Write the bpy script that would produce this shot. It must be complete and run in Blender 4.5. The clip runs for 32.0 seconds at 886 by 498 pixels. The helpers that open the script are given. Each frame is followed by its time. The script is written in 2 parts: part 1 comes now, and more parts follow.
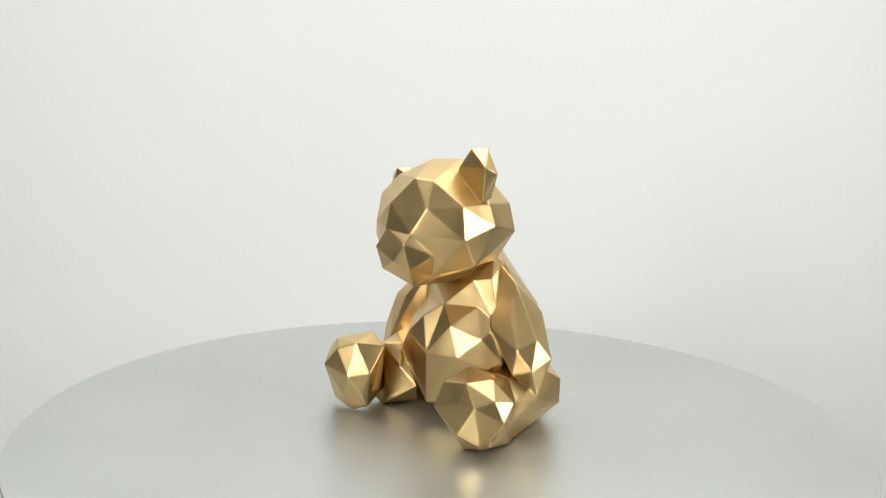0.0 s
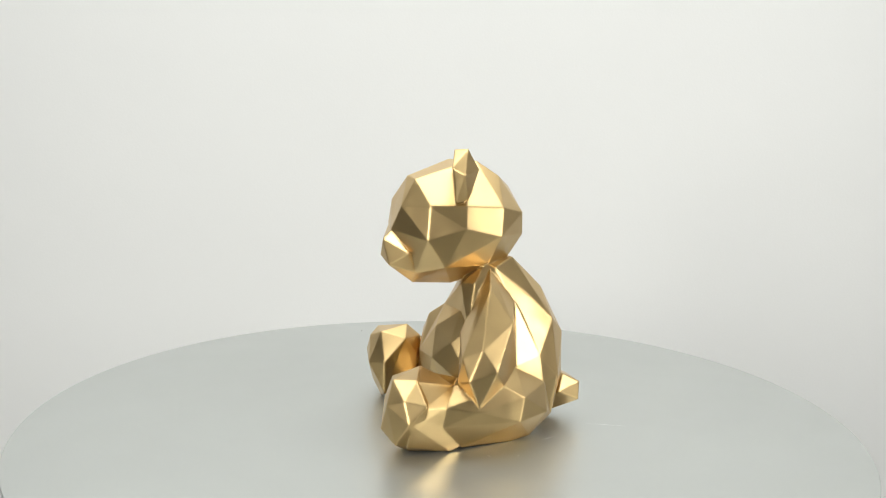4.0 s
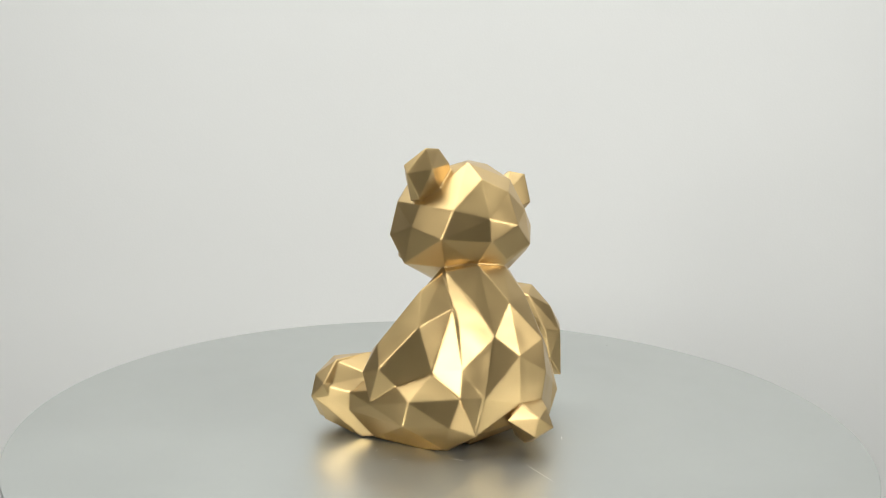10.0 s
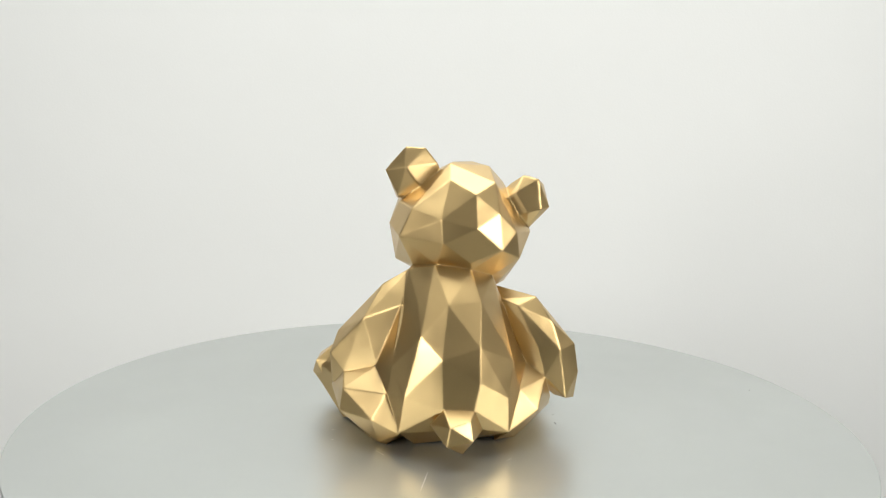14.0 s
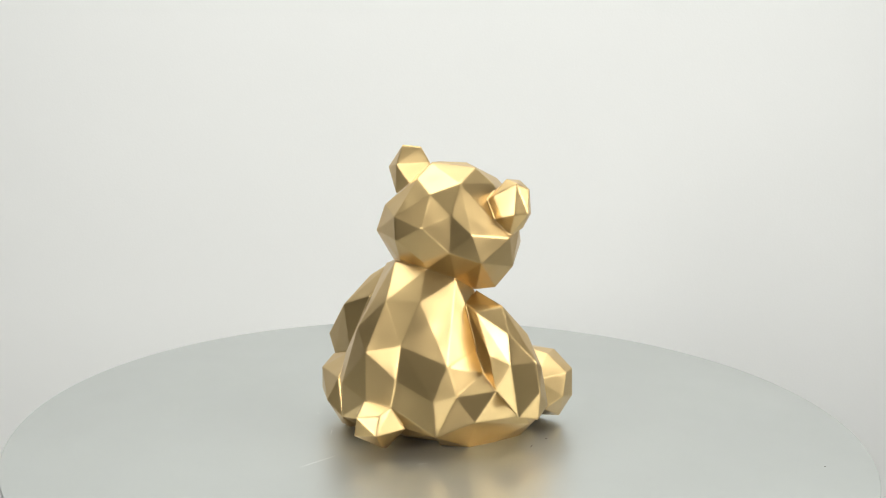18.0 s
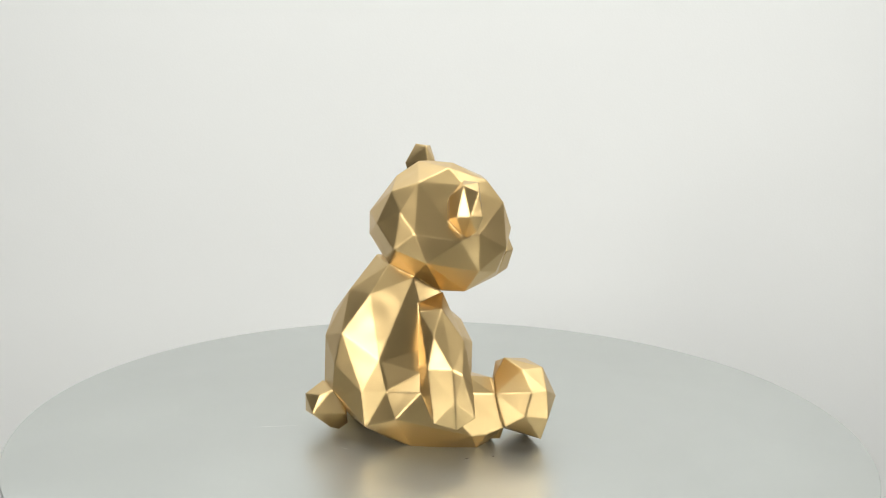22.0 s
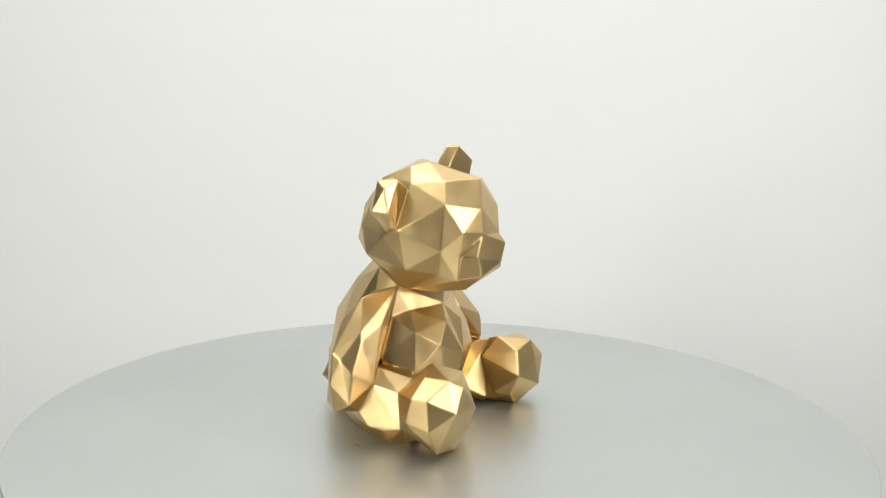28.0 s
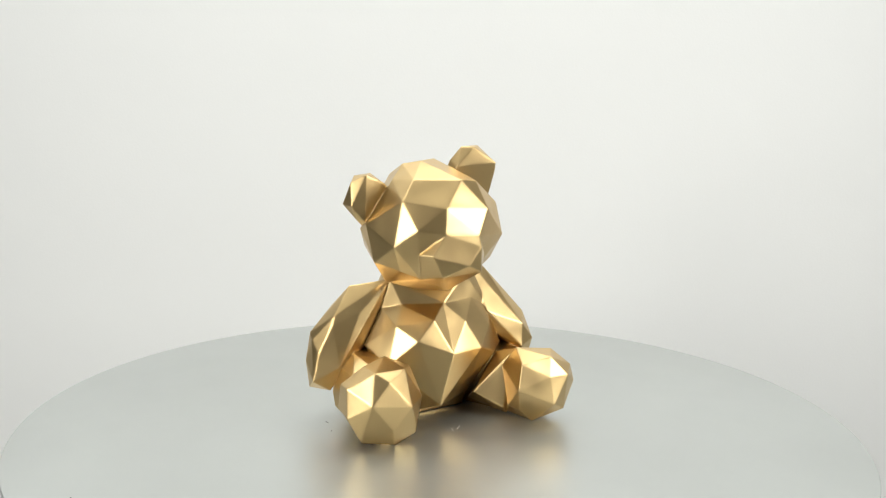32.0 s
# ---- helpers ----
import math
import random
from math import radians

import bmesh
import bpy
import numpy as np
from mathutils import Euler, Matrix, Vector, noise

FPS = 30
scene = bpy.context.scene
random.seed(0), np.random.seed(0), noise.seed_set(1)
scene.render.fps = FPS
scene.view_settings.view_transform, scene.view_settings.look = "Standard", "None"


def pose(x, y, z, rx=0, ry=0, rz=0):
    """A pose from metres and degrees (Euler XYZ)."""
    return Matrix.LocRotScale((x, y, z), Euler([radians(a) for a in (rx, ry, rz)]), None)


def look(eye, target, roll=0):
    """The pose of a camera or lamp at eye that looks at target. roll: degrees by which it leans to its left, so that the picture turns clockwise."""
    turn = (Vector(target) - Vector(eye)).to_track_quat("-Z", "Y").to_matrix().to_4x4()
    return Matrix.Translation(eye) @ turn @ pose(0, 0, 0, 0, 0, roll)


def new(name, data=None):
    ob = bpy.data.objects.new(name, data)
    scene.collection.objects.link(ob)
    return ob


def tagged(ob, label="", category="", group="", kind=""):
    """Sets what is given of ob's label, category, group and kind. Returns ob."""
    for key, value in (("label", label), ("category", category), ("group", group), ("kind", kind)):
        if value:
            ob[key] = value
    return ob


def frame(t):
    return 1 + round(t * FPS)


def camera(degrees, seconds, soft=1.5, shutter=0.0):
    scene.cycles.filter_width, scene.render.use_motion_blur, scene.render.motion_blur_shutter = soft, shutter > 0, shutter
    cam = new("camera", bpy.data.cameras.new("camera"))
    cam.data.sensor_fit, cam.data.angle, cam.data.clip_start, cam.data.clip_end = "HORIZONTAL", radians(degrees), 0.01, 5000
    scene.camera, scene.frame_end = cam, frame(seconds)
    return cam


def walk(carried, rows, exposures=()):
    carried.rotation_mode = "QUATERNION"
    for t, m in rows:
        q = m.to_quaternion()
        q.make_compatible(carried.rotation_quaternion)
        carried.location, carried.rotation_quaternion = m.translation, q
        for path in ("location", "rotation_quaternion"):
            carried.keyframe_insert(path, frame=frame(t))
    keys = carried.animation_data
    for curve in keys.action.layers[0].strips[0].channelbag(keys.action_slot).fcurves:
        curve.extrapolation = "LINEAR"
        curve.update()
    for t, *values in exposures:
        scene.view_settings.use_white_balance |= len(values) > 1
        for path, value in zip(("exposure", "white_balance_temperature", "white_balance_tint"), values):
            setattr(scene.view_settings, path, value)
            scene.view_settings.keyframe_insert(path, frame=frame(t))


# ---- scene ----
import itertools

# A faceted gold bear turns on a round steel turntable before a white studio sweep.
TOP = 0.72            # height of the turntable's plate
SPIN = -8.982         # degrees a second

cam = camera(48.65, 32.0, soft=1.1)
eye = Vector((0.0, -0.889, TOP + 0.3076))
aim = eye + Vector((-0.0016, 0.9866, -0.1630))
walk(cam, [(0.0, look(eye, aim, 1.24)), (32.0, look(eye, aim, 1.24))],
     exposures=[(0, -0.05), (3, -0.07), (6, -0.09), (7, -0.10), (8, -0.20), (9, -0.31), (10, -0.26), (11, -0.28), (12, -0.32), (13, -0.15), (14, -0.07),
                (17, -0.40), (18, -0.09), (19, -0.12), (20, -0.16), (21, -0.06), (23, -0.14), (25, -0.04), (28, -0.06), (32, -0.02)])

# ---- light ----
world = bpy.data.worlds.new("world")
scene.world = world
world.use_nodes = True
world.node_tree.nodes["Background"].inputs[0].default_value = (0.9, 0.95, 1.0, 1)
world.node_tree.nodes["Background"].inputs[1].default_value = 0.05


def softbox(x, y, z, tx, ty, tz, wide, high, power, colour, spread=130):
    data = bpy.data.lights.new("softbox", "AREA")
    data.shape, data.size, data.size_y, data.energy, data.color = "RECTANGLE", wide, high, power, colour
    data.spread = radians(spread)
    ob = new("softbox_light", data)
    ob.matrix_world = look((x, y, z), (tx, ty, tz))
    return ob


# two big softboxes beside the camera and one overhead
softbox(1.60, -0.82, TOP + 0.69, 0, 0, TOP + 0.14, 1.0, 0.85, 12, (0.98, 0.98, 0.95))
softbox(-1.08, -1.38, TOP + 0.61, 0, 0, TOP + 0.14, 0.87, 0.95, 12, (0.98, 0.98, 0.95))
softbox(-0.12, 0.30, TOP + 1.78, -0.12, 0.36, TOP, 2.5, 1.0, 30, (0.96, 0.98, 0.96), 180)


# ---- materials ----
def shader(name, colour, rough, metal=0.0, coat=0.0):
    mat = bpy.data.materials.new(name)
    mat.use_nodes = True
    b = mat.node_tree.nodes["Principled BSDF"]
    b.inputs["Base Color"].default_value = (*colour, 1)
    b.inputs["Roughness"].default_value = rough
    b.inputs["Metallic"].default_value = metal
    b.inputs["Coat Weight"].default_value = coat
    b.inputs["Coat Roughness"].default_value = 0.2
    return mat


def noise(tree, scale, detail):
    where = tree.nodes.new("ShaderNodeTexCoord")
    tex = tree.nodes.new("ShaderNodeTexNoise")
    tex.inputs["Scale"].default_value = scale
    tex.inputs["Detail"].default_value = detail
    tree.links.new(where.outputs["Object"], tex.inputs["Vector"])
    return tex.outputs[0]


def span(tree, value, low, high):
    """Spreads a noise of about 0.3 to 0.7 over low to high."""
    ramp = tree.nodes.new("ShaderNodeMapRange")
    ramp.inputs[1].default_value, ramp.inputs[2].default_value = 0.3, 0.7
    ramp.inputs[3].default_value, ramp.inputs[4].default_value = low, high
    tree.links.new(value, ramp.inputs[0])
    return ramp.outputs[0]


def vary(mat, rough, patch, tone, grain, height, normal=None):
    """Uneven gloss in patches, faint uneven colour and a fine relief."""
    tree = mat.node_tree
    b = tree.nodes["Principled BSDF"]
    tree.links.new(span(tree, noise(tree, patch, 4.0), *rough), b.inputs["Roughness"])
    base = b.inputs["Base Color"].default_value[:]
    mix = tree.nodes.new("ShaderNodeMix")
    mix.data_type = "RGBA"
    mix.inputs[6].default_value = tuple(c * (1 - tone) for c in base[:3]) + (1,)
    mix.inputs[7].default_value = tuple(min(1, c * (1 + tone)) for c in base[:3]) + (1,)
    tree.links.new(span(tree, noise(tree, patch * 0.45, 5.0), 0, 1), mix.inputs[0])
    tree.links.new(mix.outputs[2], b.inputs["Base Color"])
    bump = tree.nodes.new("ShaderNodeBump")
    bump.inputs["Strength"].default_value = 1.0
    bump.inputs["Distance"].default_value = height
    tree.links.new(noise(tree, grain, 2.0), bump.inputs["Height"])
    if normal:
        tree.links.new(normal, bump.inputs["Normal"])
    tree.links.new(bump.outputs[0], b.inputs["Normal"])


def soften(mat, radius):
    """A normal that rounds the light over edges and creases, as thick paint does."""
    bevel = mat.node_tree.nodes.new("ShaderNodeBevel")
    bevel.samples = 6
    bevel.inputs["Radius"].default_value = radius
    return bevel.outputs["Normal"]


def waves(mat, scale, height, normal):
    """Low swells of hand-finished paint on flat facets."""
    tree = mat.node_tree
    bump = tree.nodes.new("ShaderNodeBump")
    bump.inputs["Distance"].default_value = height
    tree.links.new(noise(tree, scale, 1.0), bump.inputs["Height"])
    tree.links.new(normal, bump.inputs["Normal"])
    return bump.outputs[0]


gold = shader("gold_paint", (0.665, 0.474, 0.22), 0.36, 1.0, 0.2)
vary(gold, (0.335, 0.375), 40, 0.03, 900, 0.000012, normal=waves(gold, 30, 0.0015, soften(gold, 0.003)))
steel = shader("brushed_steel", (0.55, 0.57, 0.555), 0.38, 0.86)
vary(steel, (0.34, 0.42), 9, 0.025, 900, 0.00002)
scraped = shader("scraped_steel", (0.93, 0.93, 0.91), 0.6)
dirt = shader("dark_grit", (0.10, 0.095, 0.085), 0.8)
paper = shader("white_sweep", (0.825, 0.826, 0.81), 0.9)
vary(paper, (0.82, 0.95), 3, 0.012, 260, 0.00015)
dark = shader("charcoal_wall", (0.09, 0.09, 0.088), 0.9)
vary(dark, (0.8, 0.95), 4, 0.06, 120, 0.0005)
plaster = shader("grey_wall", (0.43, 0.43, 0.42), 0.9)
vary(plaster, (0.8, 0.95), 4, 0.04, 120, 0.0005)


# ---- setting ----
def mesh_of(name, bm, mat):
    data = bpy.data.meshes.new(name)
    bm.to_mesh(data)
    bm.free()
    data.materials.append(mat)
    return new(name, data)


def sweep():
    bm = bmesh.new()
    line = [(-1.6, 0.0), (0.50, 0.0)]
    line += [(0.50 + 0.35 * math.sin(a * math.pi / 36), 0.35 - 0.35 * math.cos(a * math.pi / 36)) for a in range(1, 19)]
    line += [(0.85, 2.6)]
    rows = [[bm.verts.new((x, y, z)) for y, z in line] for x in (-1.8, 1.8)]
    for a, b, c, d in zip(rows[0], rows[0][1:], rows[1][1:], rows[1]):
        bm.faces.new((a, d, c, b)).smooth = True
    ob = mesh_of("backdrop", bm, paper)
    return tagged(ob, "seamless matt white studio sweep curving up", "backdrop", kind="structure")


sweep()


def slab(name, x0, x1, y0, y1, z0, z1, mat, label, category="wall"):
    bm = bmesh.new()
    bmesh.ops.create_cube(bm, size=1)
    bmesh.ops.scale(bm, vec=(x1 - x0, y1 - y0, z1 - z0), verts=bm.verts)
    bmesh.ops.translate(bm, vec=((x0 + x1) / 2, (y0 + y1) / 2, (z0 + z1) / 2), verts=bm.verts)
    return tagged(mesh_of(name, bm, mat), label, category, kind="structure")


slab("floor", -2.2, 2.2, -2.6, 1.1, -0.12, -0.01, plaster, "plain grey studio floor under the sweep", "floor")
slab("ceiling", -2.2, 2.2, -2.6, 1.1, 2.62, 2.72, paper, "plain matt white studio ceiling", "ceiling")
slab("wall_north", -2.2, 2.2, 1.1, 1.2, -0.12, 2.62, plaster, "plain matt grey studio wall behind the sweep")
slab("wall_south", -2.2, 2.2, -2.7, -2.6, -0.12, 2.62, dark, "plain matt charcoal studio wall")
slab("wall_east", 2.2, 2.3, -2.7, 1.2, -0.12, 2.62, dark, "plain matt charcoal studio wall")
slab("wall_west", -2.3, -2.2, -2.7, 1.2, -0.12, 2.62, dark, "plain matt charcoal studio wall")


def fleck(name, x0, y0, x1, y1, wide, high, mat, base):
    """A low sliver from one spot of the plate to another, pointed at both ends."""
    a, b = Vector((x0, y0, 0)) / 1000, Vector((x1, y1, 0)) / 1000
    along = (b - a).normalized()
    side = Vector((-along.y, along.x, 0)) * wide / 2000
    bm = bmesh.new()
    ring = [bm.verts.new(p) for p in (a, a.lerp(b, 0.3) + side, a.lerp(b, 0.75) + side * 0.8, b, a.lerp(b, 0.7) - side, a.lerp(b, 0.25) - side * 0.7)]
    top = bm.verts.new(a.lerp(b, 0.5) + Vector((0, 0, high / 1000)))
    for p, q in zip(ring, ring[1:] + ring[:1]):
        bm.faces.new((q, p, top))
    bm.faces.new(ring)
    bmesh.ops.recalc_face_normals(bm, faces=bm.faces)
    mesh_of(name, bm, mat).parent = base


def turntable():
    base = new("turntable")
    bm = bmesh.new()
    bmesh.ops.create_cone(bm, cap_ends=True, segments=160, radius1=0.382, radius2=0.382, depth=0.006)
    bmesh.ops.translate(bm, vec=(0, 0, -0.003), verts=bm.verts)
    rim = [e for e in bm.edges if abs(e.verts[0].co.z - e.verts[1].co.z) < 1e-5]
    bmesh.ops.bevel(bm, geom=rim, offset=0.0008, segments=2, profile=0.5, affect="EDGES")
    plate = mesh_of("plate", bm, steel)
    plate.parent = base
    bm = bmesh.new()
    bmesh.ops.create_cone(bm, cap_ends=True, segments=64, radius1=0.20, radius2=0.15, depth=TOP - 0.006)
    bmesh.ops.translate(bm, vec=(0, 0, -0.006 - (TOP - 0.006) / 2), verts=bm.verts)
    drum = mesh_of("drum", bm, plaster)
    drum.parent = base
    # scratches and grit on the plate, in millimetres from its middle
    for x0, y0, x1, y1, wide in ((10, 29, 14, 39, 0.7), (9, 37, -3, 27, 0.5), (-81, -68, -76, -83, 0.5), (-50, -124, -68, -162, 0.5), (19, -120, 27, -115, 0.5), (-113, -33, -109, -36, 0.6), (-108, -11, -102, -8, 0.5)):
        fleck("scratch", x0, y0, x1, y1, wide, 0.12, scraped, base)
    for x0, y0, x1, y1, wide in ((105, -22, 107, -21, 1.2), (98, -40, 98, -48, 0.8), (341, 0, 339, -1, 1.0)):
        fleck("speck", x0, y0, x1, y1, wide, 0.5, dirt, base)
    base.location.z = TOP
    return tagged(base, "large round brushed steel turntable with fine scratches", "turntable")


table = turntable()


# ---- the bear ----
def block(x, y, z):
    """A rough block round a core, in millimetres over the plate, and its facets still to come."""
    return Vector((x, y, z)), []


def facet(core, *cuts):
    """Cuts flat facets: bearing and rise of each facet's normal in degrees, and its distance from the core."""
    for bearing, rise, reach in cuts:
        b, r = radians(bearing), radians(rise)
        core[1].append((math.cos(r) * math.cos(b), math.cos(r) * math.sin(b), math.sin(r), reach))


def corners(cuts):
    """Where three facets meet and no other cuts the corner away; corners closer than a millimetre are one."""
    cuts = np.array(cuts)
    three = np.array(list(itertools.combinations(range(len(cuts)), 3)))
    sides = cuts[three]
    firm = abs(np.linalg.det(sides[:, :, :3])) > 1e-4
    spots = np.linalg.solve(sides[firm][:, :, :3], sides[firm][:, :, 3:])[:, :, 0]
    spots = spots[(spots @ cuts[:, :3].T - cuts[:, 3] < 0.25).all(1)]
    kept = []
    for spot in spots:
        near = [k for k in kept if np.linalg.norm(k[0] / k[1] - spot) < 1.2]
        if near:
            near[0][0] += spot
            near[0][1] += 1
        else:
            kept.append([spot.copy(), 1])
    return [total / count for total, count in kept]


def add_to(figure, core):
    """Keeps the cut piece, to be joined to the others."""
    centre, cuts = core
    bm = bmesh.new()
    for spot in corners(cuts):
        bm.verts.new(spot)
    bmesh.ops.convex_hull(bm, input=bm.verts)
    bmesh.ops.delete(bm, geom=[v for v in bm.verts if not v.link_faces], context="VERTS")
    bmesh.ops.dissolve_limit(bm, angle_limit=radians(2.5), verts=bm.verts, edges=bm.edges)
    bmesh.ops.recalc_face_normals(bm, faces=bm.faces)
    bmesh.ops.translate(bm, vec=centre, verts=bm.verts)
    bmesh.ops.scale(bm, vec=(0.001, 0.001, 0.001), verts=bm.verts)
    figure.append(mesh_of("piece", bm, gold))


def one_body(pieces):
    """One closed skin round all the pieces, which are taken away."""
    for piece in pieces[1:]:
        join = pieces[0].modifiers.new("join", "BOOLEAN")
        join.operation, join.solver, join.object = "UNION", "EXACT", piece
    bpy.context.view_layer.update()
    data = bpy.data.meshes.new_from_object(pieces[0].evaluated_get(bpy.context.evaluated_depsgraph_get()))
    for piece in pieces:
        old = piece.data
        bpy.data.objects.remove(piece)
        bpy.data.meshes.remove(old)
    data.name = "bear_figurine"
    return new("bear_figurine", data)


figure = []
# head
core = block(11, -14, 182)
facet(core, (305.4, 79, 59.3), (2.6, 48, 56.8), (20.4, 63.1, 58.8), (57.6, 64.5, 58.4), (112.2, 72.7, 57.4), (150.3, 64.9, 57.6), (165, 51, 54.4), (187.5, 46.2, 55.4), (204.1, 46.7, 57.2), (269.6, 56, 57.3))
facet(core, (288.8, 65.4, 57.5), (3.6, 41.6, 56.3), (53.6, 18.7, 61.3), (57.9, 38.2, 59.5), (87.1, 15.4, 61.6), (87.5, 22.7, 61.9), (101.4, 31.5, 64.7), (126.5, 29.3, 64.4), (165.1, 22.8, 61.9), (185, 21.5, 60.5))
facet(core, (225.2, 36, 58.8), (246.6, 35.5, 58.8), (256.1, 25.6, 59.4), (277.4, 24.3, 58.7), (286.6, 32.9, 57.9), (310, 26.5, 55.1), (323.3, 26.7, 52.3), (332, 31.8, 51.4), (332.5, 37.8, 53.2), (358.1, 34, 55))
facet(core, (7, -8.9, 60.8), (15.5, 9.3, 59.8), (35.2, 7.5, 62.1), (51.8, -14.9, 60.9), (59.5, -14.4, 60), (62.2, 8.9, 61.8), (80.7, 7.7, 61.6), (116.3, -2, 63.4), (127.7, 12.3, 65), (159.1, 12.7, 63.6))
facet(core, (166.6, -10.3, 63.4), (218.8, 10.5, 62), (223.8, -1.3, 61.3), (249.9, 1.1, 61.1), (284.3, 11.4, 59), (292.8, 11.1, 58.8), (305.5, -5.3, 59.9), (320, 0.7, 58.1), (350.1, -11.2, 60.8), (13.3, -37.6, 62.5))
facet(core, (16.3, -23.4, 62.5), (40, -23, 63.3), (78.5, -21.9, 57.9), (96.3, -26.6, 59.8), (114.5, -21.3, 60.2), (125.8, -29.4, 61.6), (177, -15.2, 61.5), (187.4, -30.2, 58.8), (216.7, -30.5, 56.8), (222.4, -24.4, 57.5))
facet(core, (246, -31.5, 55.5), (259.5, -17.3, 57.2), (265.8, -28.3, 57.2), (279.4, -40.9, 54.7), (291.1, -39.4, 55.6), (298.3, -44.5, 55.5), (320.7, -41.5, 58), (333, -31.4, 58.6), (335.4, -20.6, 58.7), (25, -48.3, 62))
facet(core, (32.8, -61, 60), (143.6, -58.8, 57), (156.4, -63.9, 54), (188.3, -59.7, 51.5), (208.3, -61.9, 50.1), (223.5, -54.7, 51), (229.6, -70.1, 50.3), (241.1, -53.3, 50.9), (261.6, -60.7, 49.5), (187.5, -84.7, 53.4))
facet(core, (318, -77.8, 55.4))
add_to(figure, core)
# muzzle
core = block(18, 40, 157)
facet(core, (233.1, 46, 18), (252.8, 59.1, 17), (299.7, 48.1, 20.3), (25, 32.9, 25.6), (82.7, 41.8, 21.5), (65.9, -7.7, 14.2), (70.5, 11.6, 14.2), (98.7, -10.3, 17.3), (135.9, -1.2, 23.3), (142.4, 14.8, 26.2))
facet(core, (232.3, 5.7, 22.7), (305.6, 2.9, 25.7), (26.8, -21.6, 21.5), (83.7, -39.8, 14.2), (153.6, -27.5, 24.9), (248.5, -22.7, 23.9), (283.8, -27.3, 24.9), (39.4, -59, 19.5), (86.1, -52.4, 14.4), (135.4, -57.7, 20))
add_to(figure, core)
# ear one
core = block(-32, -4, 229)
facet(core, (41.2, 85.4, 25.4), (124.7, 51.2, 21.7), (16, 20.5, 20.1), (21.1, 30.3, 19.6), (37.2, 31.1, 18), (165.3, 40.3, 22.2), (214.9, 23.4, 17.8), (270.4, 29, 15), (276.5, 22.7, 13.7), (71.9, 5.6, 9.2))
facet(core, (72.9, -6.7, 7.3), (117.4, -11.6, 17.8), (136.7, -7.9, 20.4), (141.3, -14.7, 20.3), (220.4, -8.8, 14.5), (264.6, -7.5, 12.2), (278.3, 3.5, 11.3), (1.8, -39.7, 17.4), (176.8, -24.7, 20.5), (246.3, -17.9, 12.3))
facet(core, (250.2, -21.5, 12.4), (306.2, -32.7, 15.1), (347.2, -37.1, 17.4), (210.9, -67.9, 21.5), (264.4, -45.6, 14.8), (287.3, -45.9, 15.5))
add_to(figure, core)
# ear two
core = block(66, -29, 206)
facet(core, (336, 79.1, 23.8), (125.5, 56.5, 21.7), (172.4, 48, 19.9), (357.1, 58.2, 23.7), (192.3, 40.3, 17.5), (207.1, 39.8, 17), (240.2, 38.7, 15.7), (325.1, 20.7, 19), (4, 4.2, 19.4), (48.4, 10.2, 16))
facet(core, (73.6, -0.9, 10.9), (86.1, -0.9, 9.7), (172.2, -5.8, 17), (241.4, 2.6, 12.1), (258.8, 13.8, 11.2), (300.1, 13.5, 16.3), (1.1, -26.9, 19.4), (50.3, -20.9, 17.1), (108.1, -18.2, 11.6), (195.7, -23, 14.8))
facet(core, (254.2, -37.2, 14.9), (271.9, -35.6, 14.8), (305.3, -38.1, 16.6), (331.5, -42.1, 18.4), (42.9, -53.9, 21.3), (77.4, -54.2, 20.7))
add_to(figure, core)
# torso
core = block(-10, -59, 91)
facet(core, (76.8, 82.6, 64.8), (315.7, 81.5, 62.7), (76.7, 48.1, 63.4), (185.6, 66.3, 66.6), (264.4, 45.9, 46.4), (321, 55.4, 58.4), (68.4, 32.9, 58.5), (112, 38.4, 70.6), (114.9, 20.2, 67), (154, 32.7, 66.6))
facet(core, (163.8, 22.3, 58.8), (177.7, 16.2, 49.8), (197.9, 23.3, 46.2), (199.1, 24.9, 46.2), (208.4, 33.3, 47.3), (212, 33.2, 46.6), (229.1, 35.6, 45.5), (244, 27.1, 44.1), (257.5, 26.1, 43.1), (273.4, 40.8, 44.3))
facet(core, (273.8, 34.8, 42.9), (305.4, 23.8, 42.6), (306.9, 36.9, 46.5), (313.2, 25.9, 43), (329.5, 20.6, 46.7), (347.5, 23.4, 54.1), (348.8, 19.7, 53.5), (357, 15.1, 56.1), (357.3, 36.6, 61.9), (15.9, -11.6, 56.8))
facet(core, (47.3, 5.8, 57.3), (49.4, -3.5, 54.5), (57.2, 10.5, 56.3), (57.7, -2.7, 53.1), (90, -10, 54.1), (92.1, -9.3, 54.1), (95.9, 7.2, 58.9), (162.4, -12.7, 59.2), (169.8, -5.6, 56), (196.3, 1.4, 57.6))
facet(core, (209.7, 14.1, 49.2), (229.4, 11.3, 48.8), (238.9, -7.3, 58.3), (240.8, 1, 52), (256.2, 1.6, 50.6), (262.1, 11.9, 47.1), (285.6, -3.8, 55.9), (293.4, 9.3, 48.2), (300.1, 13, 46.3), (312, 7.5, 51.8))
facet(core, (313, -1, 58.5), (331.7, 12.3, 50.6), (6.3, -16.3, 58), (173.7, -43.8, 86.9), (256.3, -31.2, 68.9), (266.2, -29.2, 70.2), (355.6, -21, 65.3), (258.5, -51.4, 78.3), (270, -65.1, 84.1), (0, -90, 90))
add_to(figure, core)
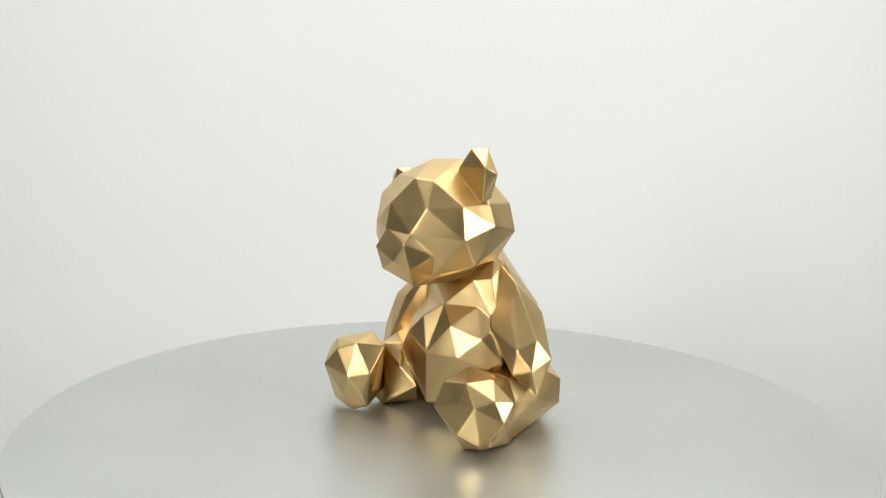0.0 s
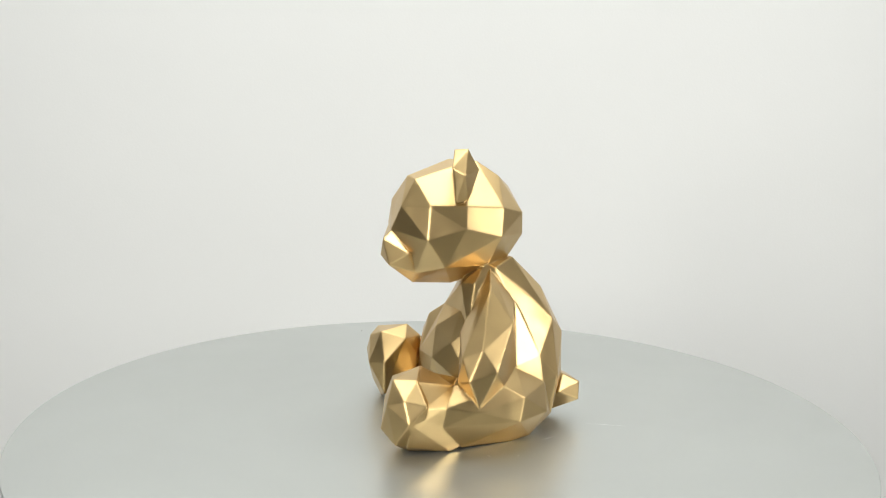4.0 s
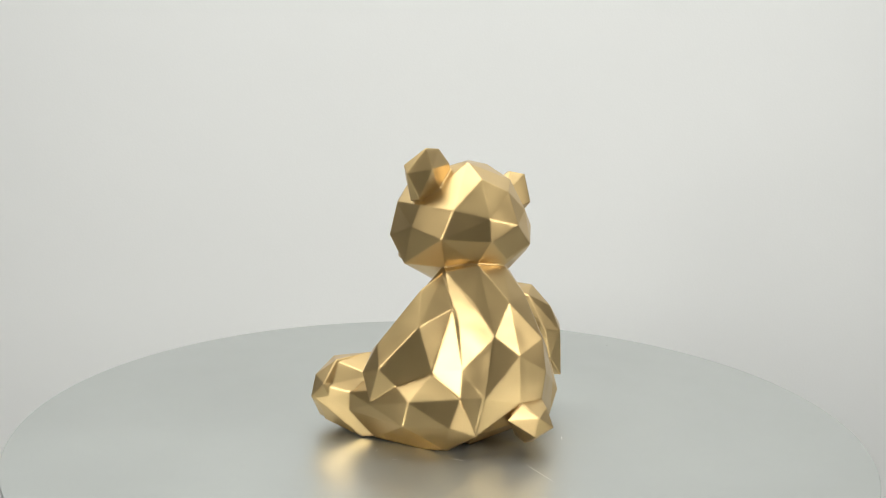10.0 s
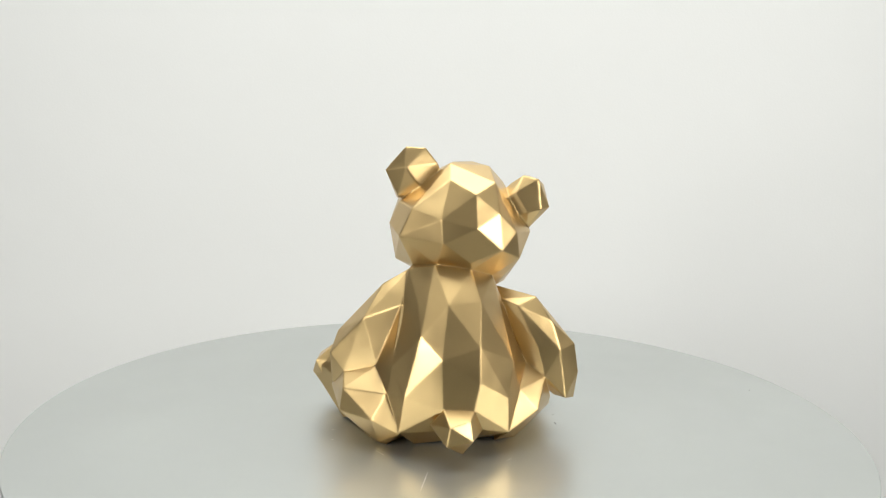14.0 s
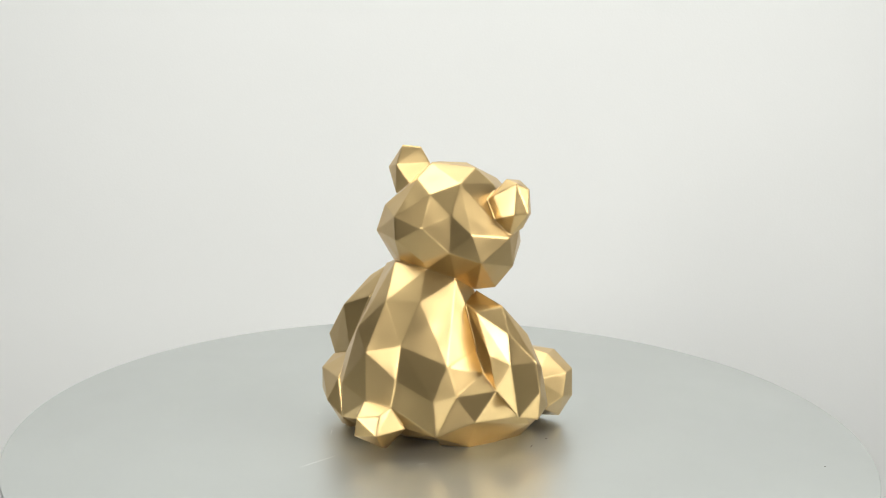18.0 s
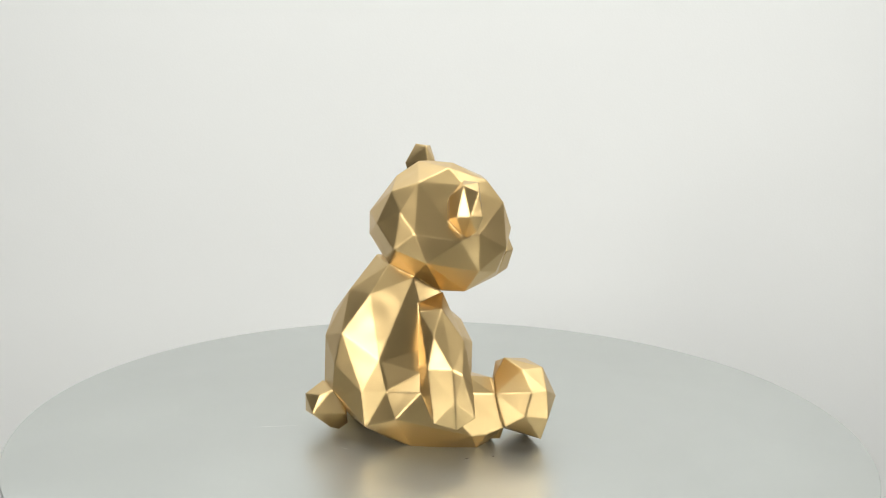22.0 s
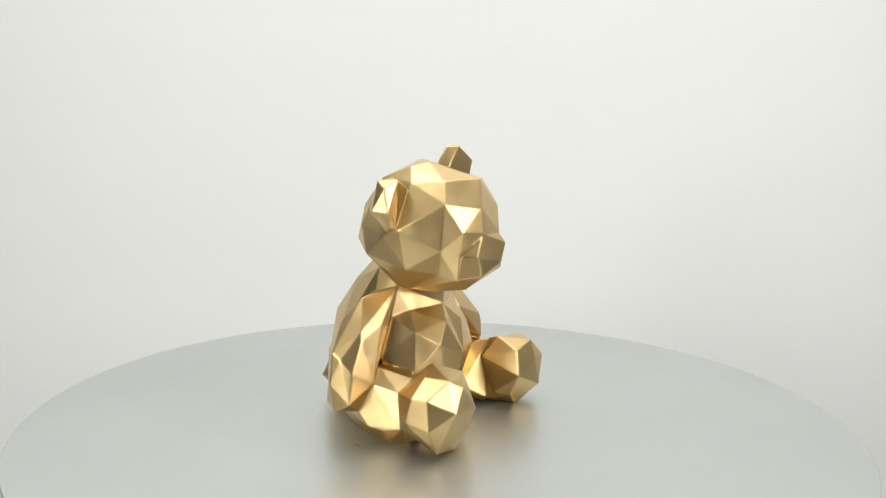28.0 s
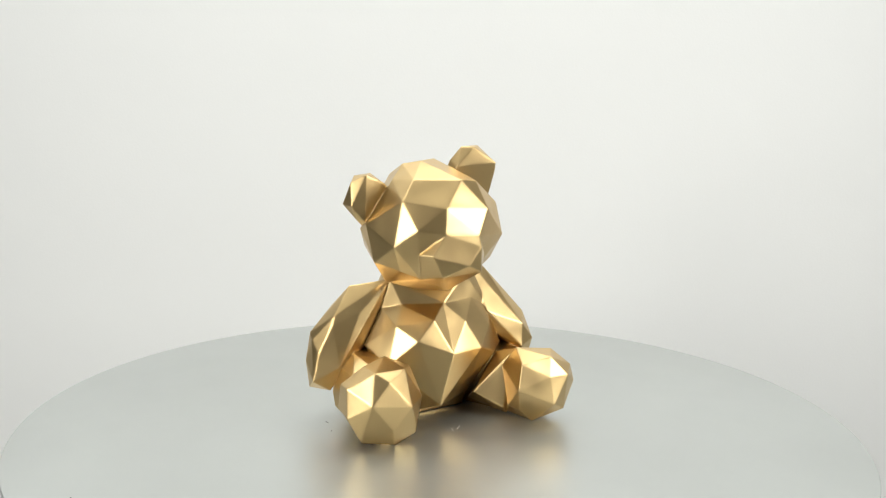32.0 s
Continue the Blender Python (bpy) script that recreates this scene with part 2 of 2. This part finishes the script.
# hip two
core = block(39, -72, 59)
facet(core, (182, 61.5, 18.5), (98.7, 15.6, 17.2), (199.1, 21.6, 17.1), (327, 26.1, 13.9), (58.9, 2.9, 17), (67.4, 2.2, 16.1), (312.2, 6.9, 13.5), (322.1, 9.7, 11.3), (331.2, -7, 11.7), (178.5, -18, 15))
facet(core, (317, -26.1, 15.9), (194.5, -65.3, 18.6))
add_to(figure, core)
# side one
core = block(-58, -61, 69)
facet(core, (192.6, 19.8, 11.8), (226.4, 26.7, 13.6), (270.8, 30.9, 17), (86, 6.6, 18.2), (92.2, 6.2, 17.4), (177.1, -14.6, 17.5), (194.2, 13.1, 11.8), (209.5, 13.1, 13.1), (210.1, -1.6, 18.1), (337, -2.8, 9.8))
facet(core, (340.3, -8.7, 9.8), (349.7, -15, 11.5), (144.5, -32.8, 20.5))
add_to(figure, core)
# belly two
core = block(30, -11, 78)
facet(core, (55, 54.8, 20.5), (240.3, 46, 27.1), (19.8, 22.8, 16.8), (23.2, 18.4, 15.8), (35.1, 18.1, 14.3), (36.1, 40.6, 16.4), (43.9, 40.5, 15.4), (45.8, 34.4, 14.7), (73.7, 15.8, 19.7), (100, 26.3, 27.9))
facet(core, (236.3, 17.5, 17.6), (63, -12, 18.8), (175.8, -2.6, 30), (254.5, -1.5, 17.2), (255.3, -1.6, 17.5), (2.5, -23.8, 31.8), (68.4, -36.5, 23.3), (167.1, -45.9, 31.9))
add_to(figure, core)
# belly one
core = block(-32, 1, 71)
facet(core, (75.4, 27.5, 23.4), (92.6, 17.2, 16.9), (94.2, 41, 22.4), (104, 22.1, 15.4), (106.9, 31.1, 17.2), (114.8, 32.8, 18.9), (129.8, 18.7, 19.8), (261.3, 16.1, 16.5), (267.9, 16, 16), (276.5, 21.3, 18.8))
facet(core, (117.4, 7.4, 15.7), (117.8, 7.5, 15.8), (228.8, 5.4, 23.6), (355.8, 2.6, 32.9), (2.6, -36, 31.5), (94, -23.7, 18.5), (105.1, -23.2, 17.8), (138.3, -34, 26.2), (161, -39.8, 30.7), (341, -40.8, 35.3))
add_to(figure, core)
# belly low
core = block(6, -4, 38)
facet(core, (91.2, 46.6, 38.3), (242.7, 59.8, 23.4), (220, 25.1, 24.4), (287.3, 42.7, 25.1), (59.8, -8.7, 18.6), (65, -6.8, 18.4), (93.5, -11.3, 19.8), (178.9, -1.7, 36.6), (270, -0, 26), (291.2, 12.5, 24.1))
facet(core, (37.5, -31.4, 22), (111, -22.8, 21.3), (90, -70.4, 26.1), (116.7, -53, 25.3))
add_to(figure, core)
# arm one
core = block(-74, -15, 92)
facet(core, (86.1, 28.3, 16.7), (96.6, 33.6, 16.9), (119.5, 37.3, 17.2), (127.8, 25.3, 21.8), (159.4, 16.7, 26.6), (182.5, 38.2, 19.1), (187.6, 31.7, 19.9), (218.4, 42.8, 27.1), (230.2, 38.6, 28.5), (24.1, 1.4, 26))
facet(core, (77.4, 8, 20.1), (102.2, 5.7, 26.7), (166.4, -2.5, 35.2), (227, 1, 23), (230.2, -0.2, 23), (246.4, 4.7, 25.1), (333.4, -6.4, 29.9), (351, -8.8, 26.1), (4.6, -17.4, 20.4), (5, -29.2, 17.9))
facet(core, (45, -22.2, 22.6), (110, -19.3, 39.5), (206.3, -17.8, 35.3), (309.6, -17.4, 28.4), (353.2, -41.1, 17.8), (20.4, -49.8, 23.5), (252.9, -51.1, 36.2), (354.9, -51.3, 19.8))
add_to(figure, core)
# arm two
core = block(77, -53, 81)
facet(core, (269.8, 72.4, 41.2), (271.1, 56.7, 35.9), (4.7, 32.5, 22.4), (25.7, 20.9, 21.9), (44.6, 40.2, 24.5), (59.2, 24.5, 21.3), (60.2, 17, 19.6), (268.1, 20.3, 21.7), (281.3, 40.2, 26.5), (299.5, 23.4, 22.3))
facet(core, (326.8, 39.8, 23.1), (355.7, 39.4, 22.1), (13.3, 10.7, 26.7), (54.2, 5.5, 21.5), (56.6, 9.8, 19.3), (63, 10.9, 18.5), (81.2, 3.9, 20), (107.7, -12.8, 20.7), (109.7, -14.4, 20.7), (171.5, -7.9, 32.4))
facet(core, (212.7, -11.4, 24.3), (229.9, -5.5, 21.7), (238.8, 2.4, 22.7), (256.8, 1.1, 21.2), (259.4, 12.6, 21.1), (264.7, -3.1, 22.9), (298.5, 2.7, 24.7), (300.9, 5.3, 24.4), (311.3, -8.4, 33.4), (346.8, -5.8, 35.8))
facet(core, (348.5, 9.5, 28.7), (357.1, 6.3, 29.2), (72.9, -24.6, 32.3), (117.3, -27.5, 22.8), (158.1, -40, 23.4), (163, -15.9, 26.3), (164.7, -21.5, 22.9), (194.2, -18.6, 24.5), (201.7, -41.3, 25.6), (32.6, -54.8, 52.6))
facet(core, (189.9, -46.8, 25.6), (239.2, -77.9, 47.5))
add_to(figure, core)
# thigh one
core = block(-80, -25, 29)
facet(core, (66.9, 78.5, 34.4), (6.9, 61.5, 35.3), (155.4, 72.8, 32.6), (157.7, 51.9, 33.6), (210.6, 52.3, 33), (221.5, 47.7, 33.7), (172.3, 23.9, 29.1), (176.5, 19.3, 27.7), (223.3, 17.7, 33), (332.2, 22.1, 34.4))
facet(core, (332.3, 40.2, 35.4), (18.4, -7.2, 31.9), (32.4, 0.8, 32.5), (55.8, 0.6, 35.8), (64.4, 12.2, 40.3), (168, -6.6, 27.8), (180.3, 4.7, 25.2), (211.4, -1.5, 28.2), (242, 9.3, 42), (339.6, 7.9, 33.7))
facet(core, (86.1, -41.2, 42.6), (173.2, -18.1, 23), (173.7, -29.1, 21.5), (194.8, -44.2, 20.9), (211.5, -30.8, 24.9), (224, -32.3, 30.7), (188.3, -45.2, 20), (207.9, -64.5, 28.1), (246, -51.9, 37.9), (306.5, -53.2, 42.9))
facet(core, (159.3, -85.9, 28.3), (180, -90, 29))
add_to(figure, core)
# thigh two
core = block(66, -41, 30)
facet(core, (93.8, 77.1, 36.3), (134.3, 80, 34.5), (20.7, 51.6, 36.1), (286.5, 50.2, 41.1), (334.3, 56.9, 32.4), (2.3, 42.4, 32.1), (52.3, 17.8, 43.5), (111.5, 33.4, 43.3), (167.1, 26.7, 27.5), (169.7, 15.4, 25.4))
facet(core, (174.4, 42, 29), (175.1, 19.4, 26.5), (176.1, 40.7, 29), (176.5, 21.6, 26.9), (292.9, 22.9, 40.4), (341.9, 43.9, 29.6), (86.1, 0.2, 39.9), (88.3, -4.4, 39.5), (281.9, 14.6, 46.1), (324.6, -2.6, 23.3))
facet(core, (339.3, 14.8, 23.8), (353.5, 9.1, 24.8), (355, -8.8, 29.1), (355.9, 11.3, 25.9), (5.3, -40.8, 33), (144.6, -29.2, 26.3), (148.5, -24.6, 26.9), (308.6, -39.1, 26), (317.7, -37.8, 21.7), (319.6, -41.4, 22.2))
facet(core, (323.6, -17.7, 22.6), (349.7, -40.5, 28.7), (19.4, -46.2, 36.7), (283.9, -58.1, 36.5), (326.8, -47, 23.6), (0, -90, 30), (253.2, -82.5, 33.7))
add_to(figure, core)
# ankle one
core = block(-79, 37, 29)
facet(core, (227.8, 71.4, 32.7), (75.3, 17.1, 18), (116.4, 28.5, 29.3), (200.1, 42, 27.6), (204.8, 30.9, 25.9), (293, 26.5, 28), (308.8, 32, 31.6), (81.9, 12.7, 17), (82.1, -10.6, 23.7), (83.2, 9.1, 17.7))
facet(core, (198.1, -6.3, 20.6), (199.2, -8.8, 19.9), (228.1, 6.9, 22.2), (286.1, 6.5, 21.9), (301.5, -4.7, 22.3), (344.2, -5.5, 24), (357.3, 6.1, 25.5), (87.1, -26.1, 28.3), (179.6, -30.5, 23.6), (5.6, -49.4, 32))
facet(core, (165.3, -59, 27.3), (142.6, -83.3, 27.6), (290.6, -80.3, 29.6), (322.6, -87.2, 28))
add_to(figure, core)
# shin one
core = block(-55, 13, 28)
facet(core, (0, 40.6, 14.3), (212.1, 43.4, 26.7), (320.3, 30.4, 15.1), (49.8, 12.7, 10.8), (115.7, -4.3, 15.1), (143.7, -6.1, 14), (258.2, 1.2, 13.2), (262.5, 8.3, 12.8), (19.5, -40.2, 20.1), (182.4, -27.5, 16.9))
facet(core, (17, -51.5, 21.1), (348.2, -68.6, 23.4))
add_to(figure, core)
# foot one
core = block(-73, 55, 34)
facet(core, (97.9, 81.3, 31.2), (50.6, 66.5, 30.4), (130.6, 54.1, 30.4), (166.2, 48.9, 34.2), (68.7, 16.7, 20.7), (71.6, 22.6, 21.5), (81.1, 21, 21.6), (116.1, 40.2, 28.4), (158.7, 20.6, 35.4), (247.1, 32.7, 26.3))
facet(core, (343.1, 20.8, 30.7), (72.6, 5.8, 19.3), (81.4, 7.1, 19.8), (108.4, -9.4, 23), (119.9, -7.9, 24.7), (128.9, 10.3, 28.9), (246.5, -7.2, 19.9), (340.7, -1.9, 28), (345.2, 13.5, 29.1), (1.4, -25.9, 29.5))
facet(core, (54.9, -32.3, 22.1), (173.6, -37.6, 29.9), (203.1, -21.3, 29.4), (255.3, -16.2, 21.2), (287.6, -20.5, 29.1), (85.4, -45.2, 24.9), (106.2, -61, 28.9), (168.3, -54.4, 30.8), (211, -74.3, 30.8), (260.6, -61.5, 29))
facet(core, (312.8, -60.6, 32.1), (359.9, -49.4, 30.9))
add_to(figure, core)
# foot two
core = block(85, 27, 40)
facet(core, (1.2, 75.8, 29.5), (73.8, 77.9, 29.4), (80.1, 50.6, 29.1), (160.1, 67, 33.3), (292.9, 50.7, 30.5), (303.3, 47, 30.6), (349.3, 55.1, 30.1), (356.9, 57.1, 29.6), (42.3, 26, 27.1), (55.9, 26.1, 26.5))
facet(core, (99.3, 21.5, 25.9), (118.9, 19.2, 28.1), (143.2, 28.8, 31.8), (234.2, 33.7, 32.9), (30.7, 3.9, 28.6), (78.4, -12.7, 23.2), (80.8, 6.8, 23.5), (123.1, -4.3, 30.7), (129.4, -7.2, 32.5), (188.5, -7.8, 29.9))
facet(core, (201.4, -11.7, 27.2), (218.1, -4.4, 27.4), (231.2, 10.2, 28.7), (238.5, 3.1, 28.1), (239.4, -2, 27.6), (256.2, -13.1, 30.7), (303.4, 0.5, 34.3), (309.2, 9.5, 33.7), (349.6, 0.5, 33.2), (42.9, -16, 27.6))
facet(core, (66.3, -21.5, 24.5), (70.3, -29.9, 27.2), (94.3, -22.3, 26.8), (330.5, -35.8, 34.1), (342.1, -29.7, 34.1), (211.4, -63.2, 35.9), (281.2, -69.3, 32.8), (287.5, -63.3, 32.4))
add_to(figure, core)
# shin two
core = block(66, -5, 24)
facet(core, (46.4, 17.6, 20.6), (118.5, 35.2, 17.6), (271.2, 39.6, 20.2), (76.6, 4.8, 8.6), (81.1, 5.9, 8.4), (95.8, 11.1, 8.5), (106.7, -10.8, 14.9), (227.8, 13, 19.9), (258.1, 8.8, 12.1), (270.3, 11.4, 9.9))
facet(core, (298, -6.6, 13.1), (136.9, -42.7, 21.8), (311.4, -30.4, 18.4), (167, -76.4, 23.9), (347, -75.2, 22.6))
add_to(figure, core)
# tail
core = block(-20, -111, 26)
facet(core, (70.7, 67.2, 16.6), (266.2, 62.3, 15.9), (33.8, 33.8, 17.2), (109.5, 35.6, 16.3), (195.9, 25.9, 18.8), (278.1, 24.1, 16), (317.1, 17.5, 15.3), (59.3, 4.4, 16.5), (101.2, 6.4, 14.5), (199.7, 6.9, 18.1))
facet(core, (258.7, -3.5, 16.9), (325.1, 11.4, 14.7), (20.1, -37.7, 20.2), (155.8, -42.7, 15), (168.5, -44.5, 13.9), (326.5, -35.9, 14.4), (338.2, -41.1, 16.1), (220.2, -62.5, 16), (269.9, -48.9, 14.5))
add_to(figure, core)
bear = one_body(figure)
bear.location.z = TOP
tagged(bear, "shiny gold resin bear with flat facets, sitting on the turntable", "figurine")


def motions():
    for thing in (bear, table):
        walk(thing, [(t, pose(0, 0, TOP, 0, 0, SPIN * (t - 16))) for t in range(0, 33)])


motions()
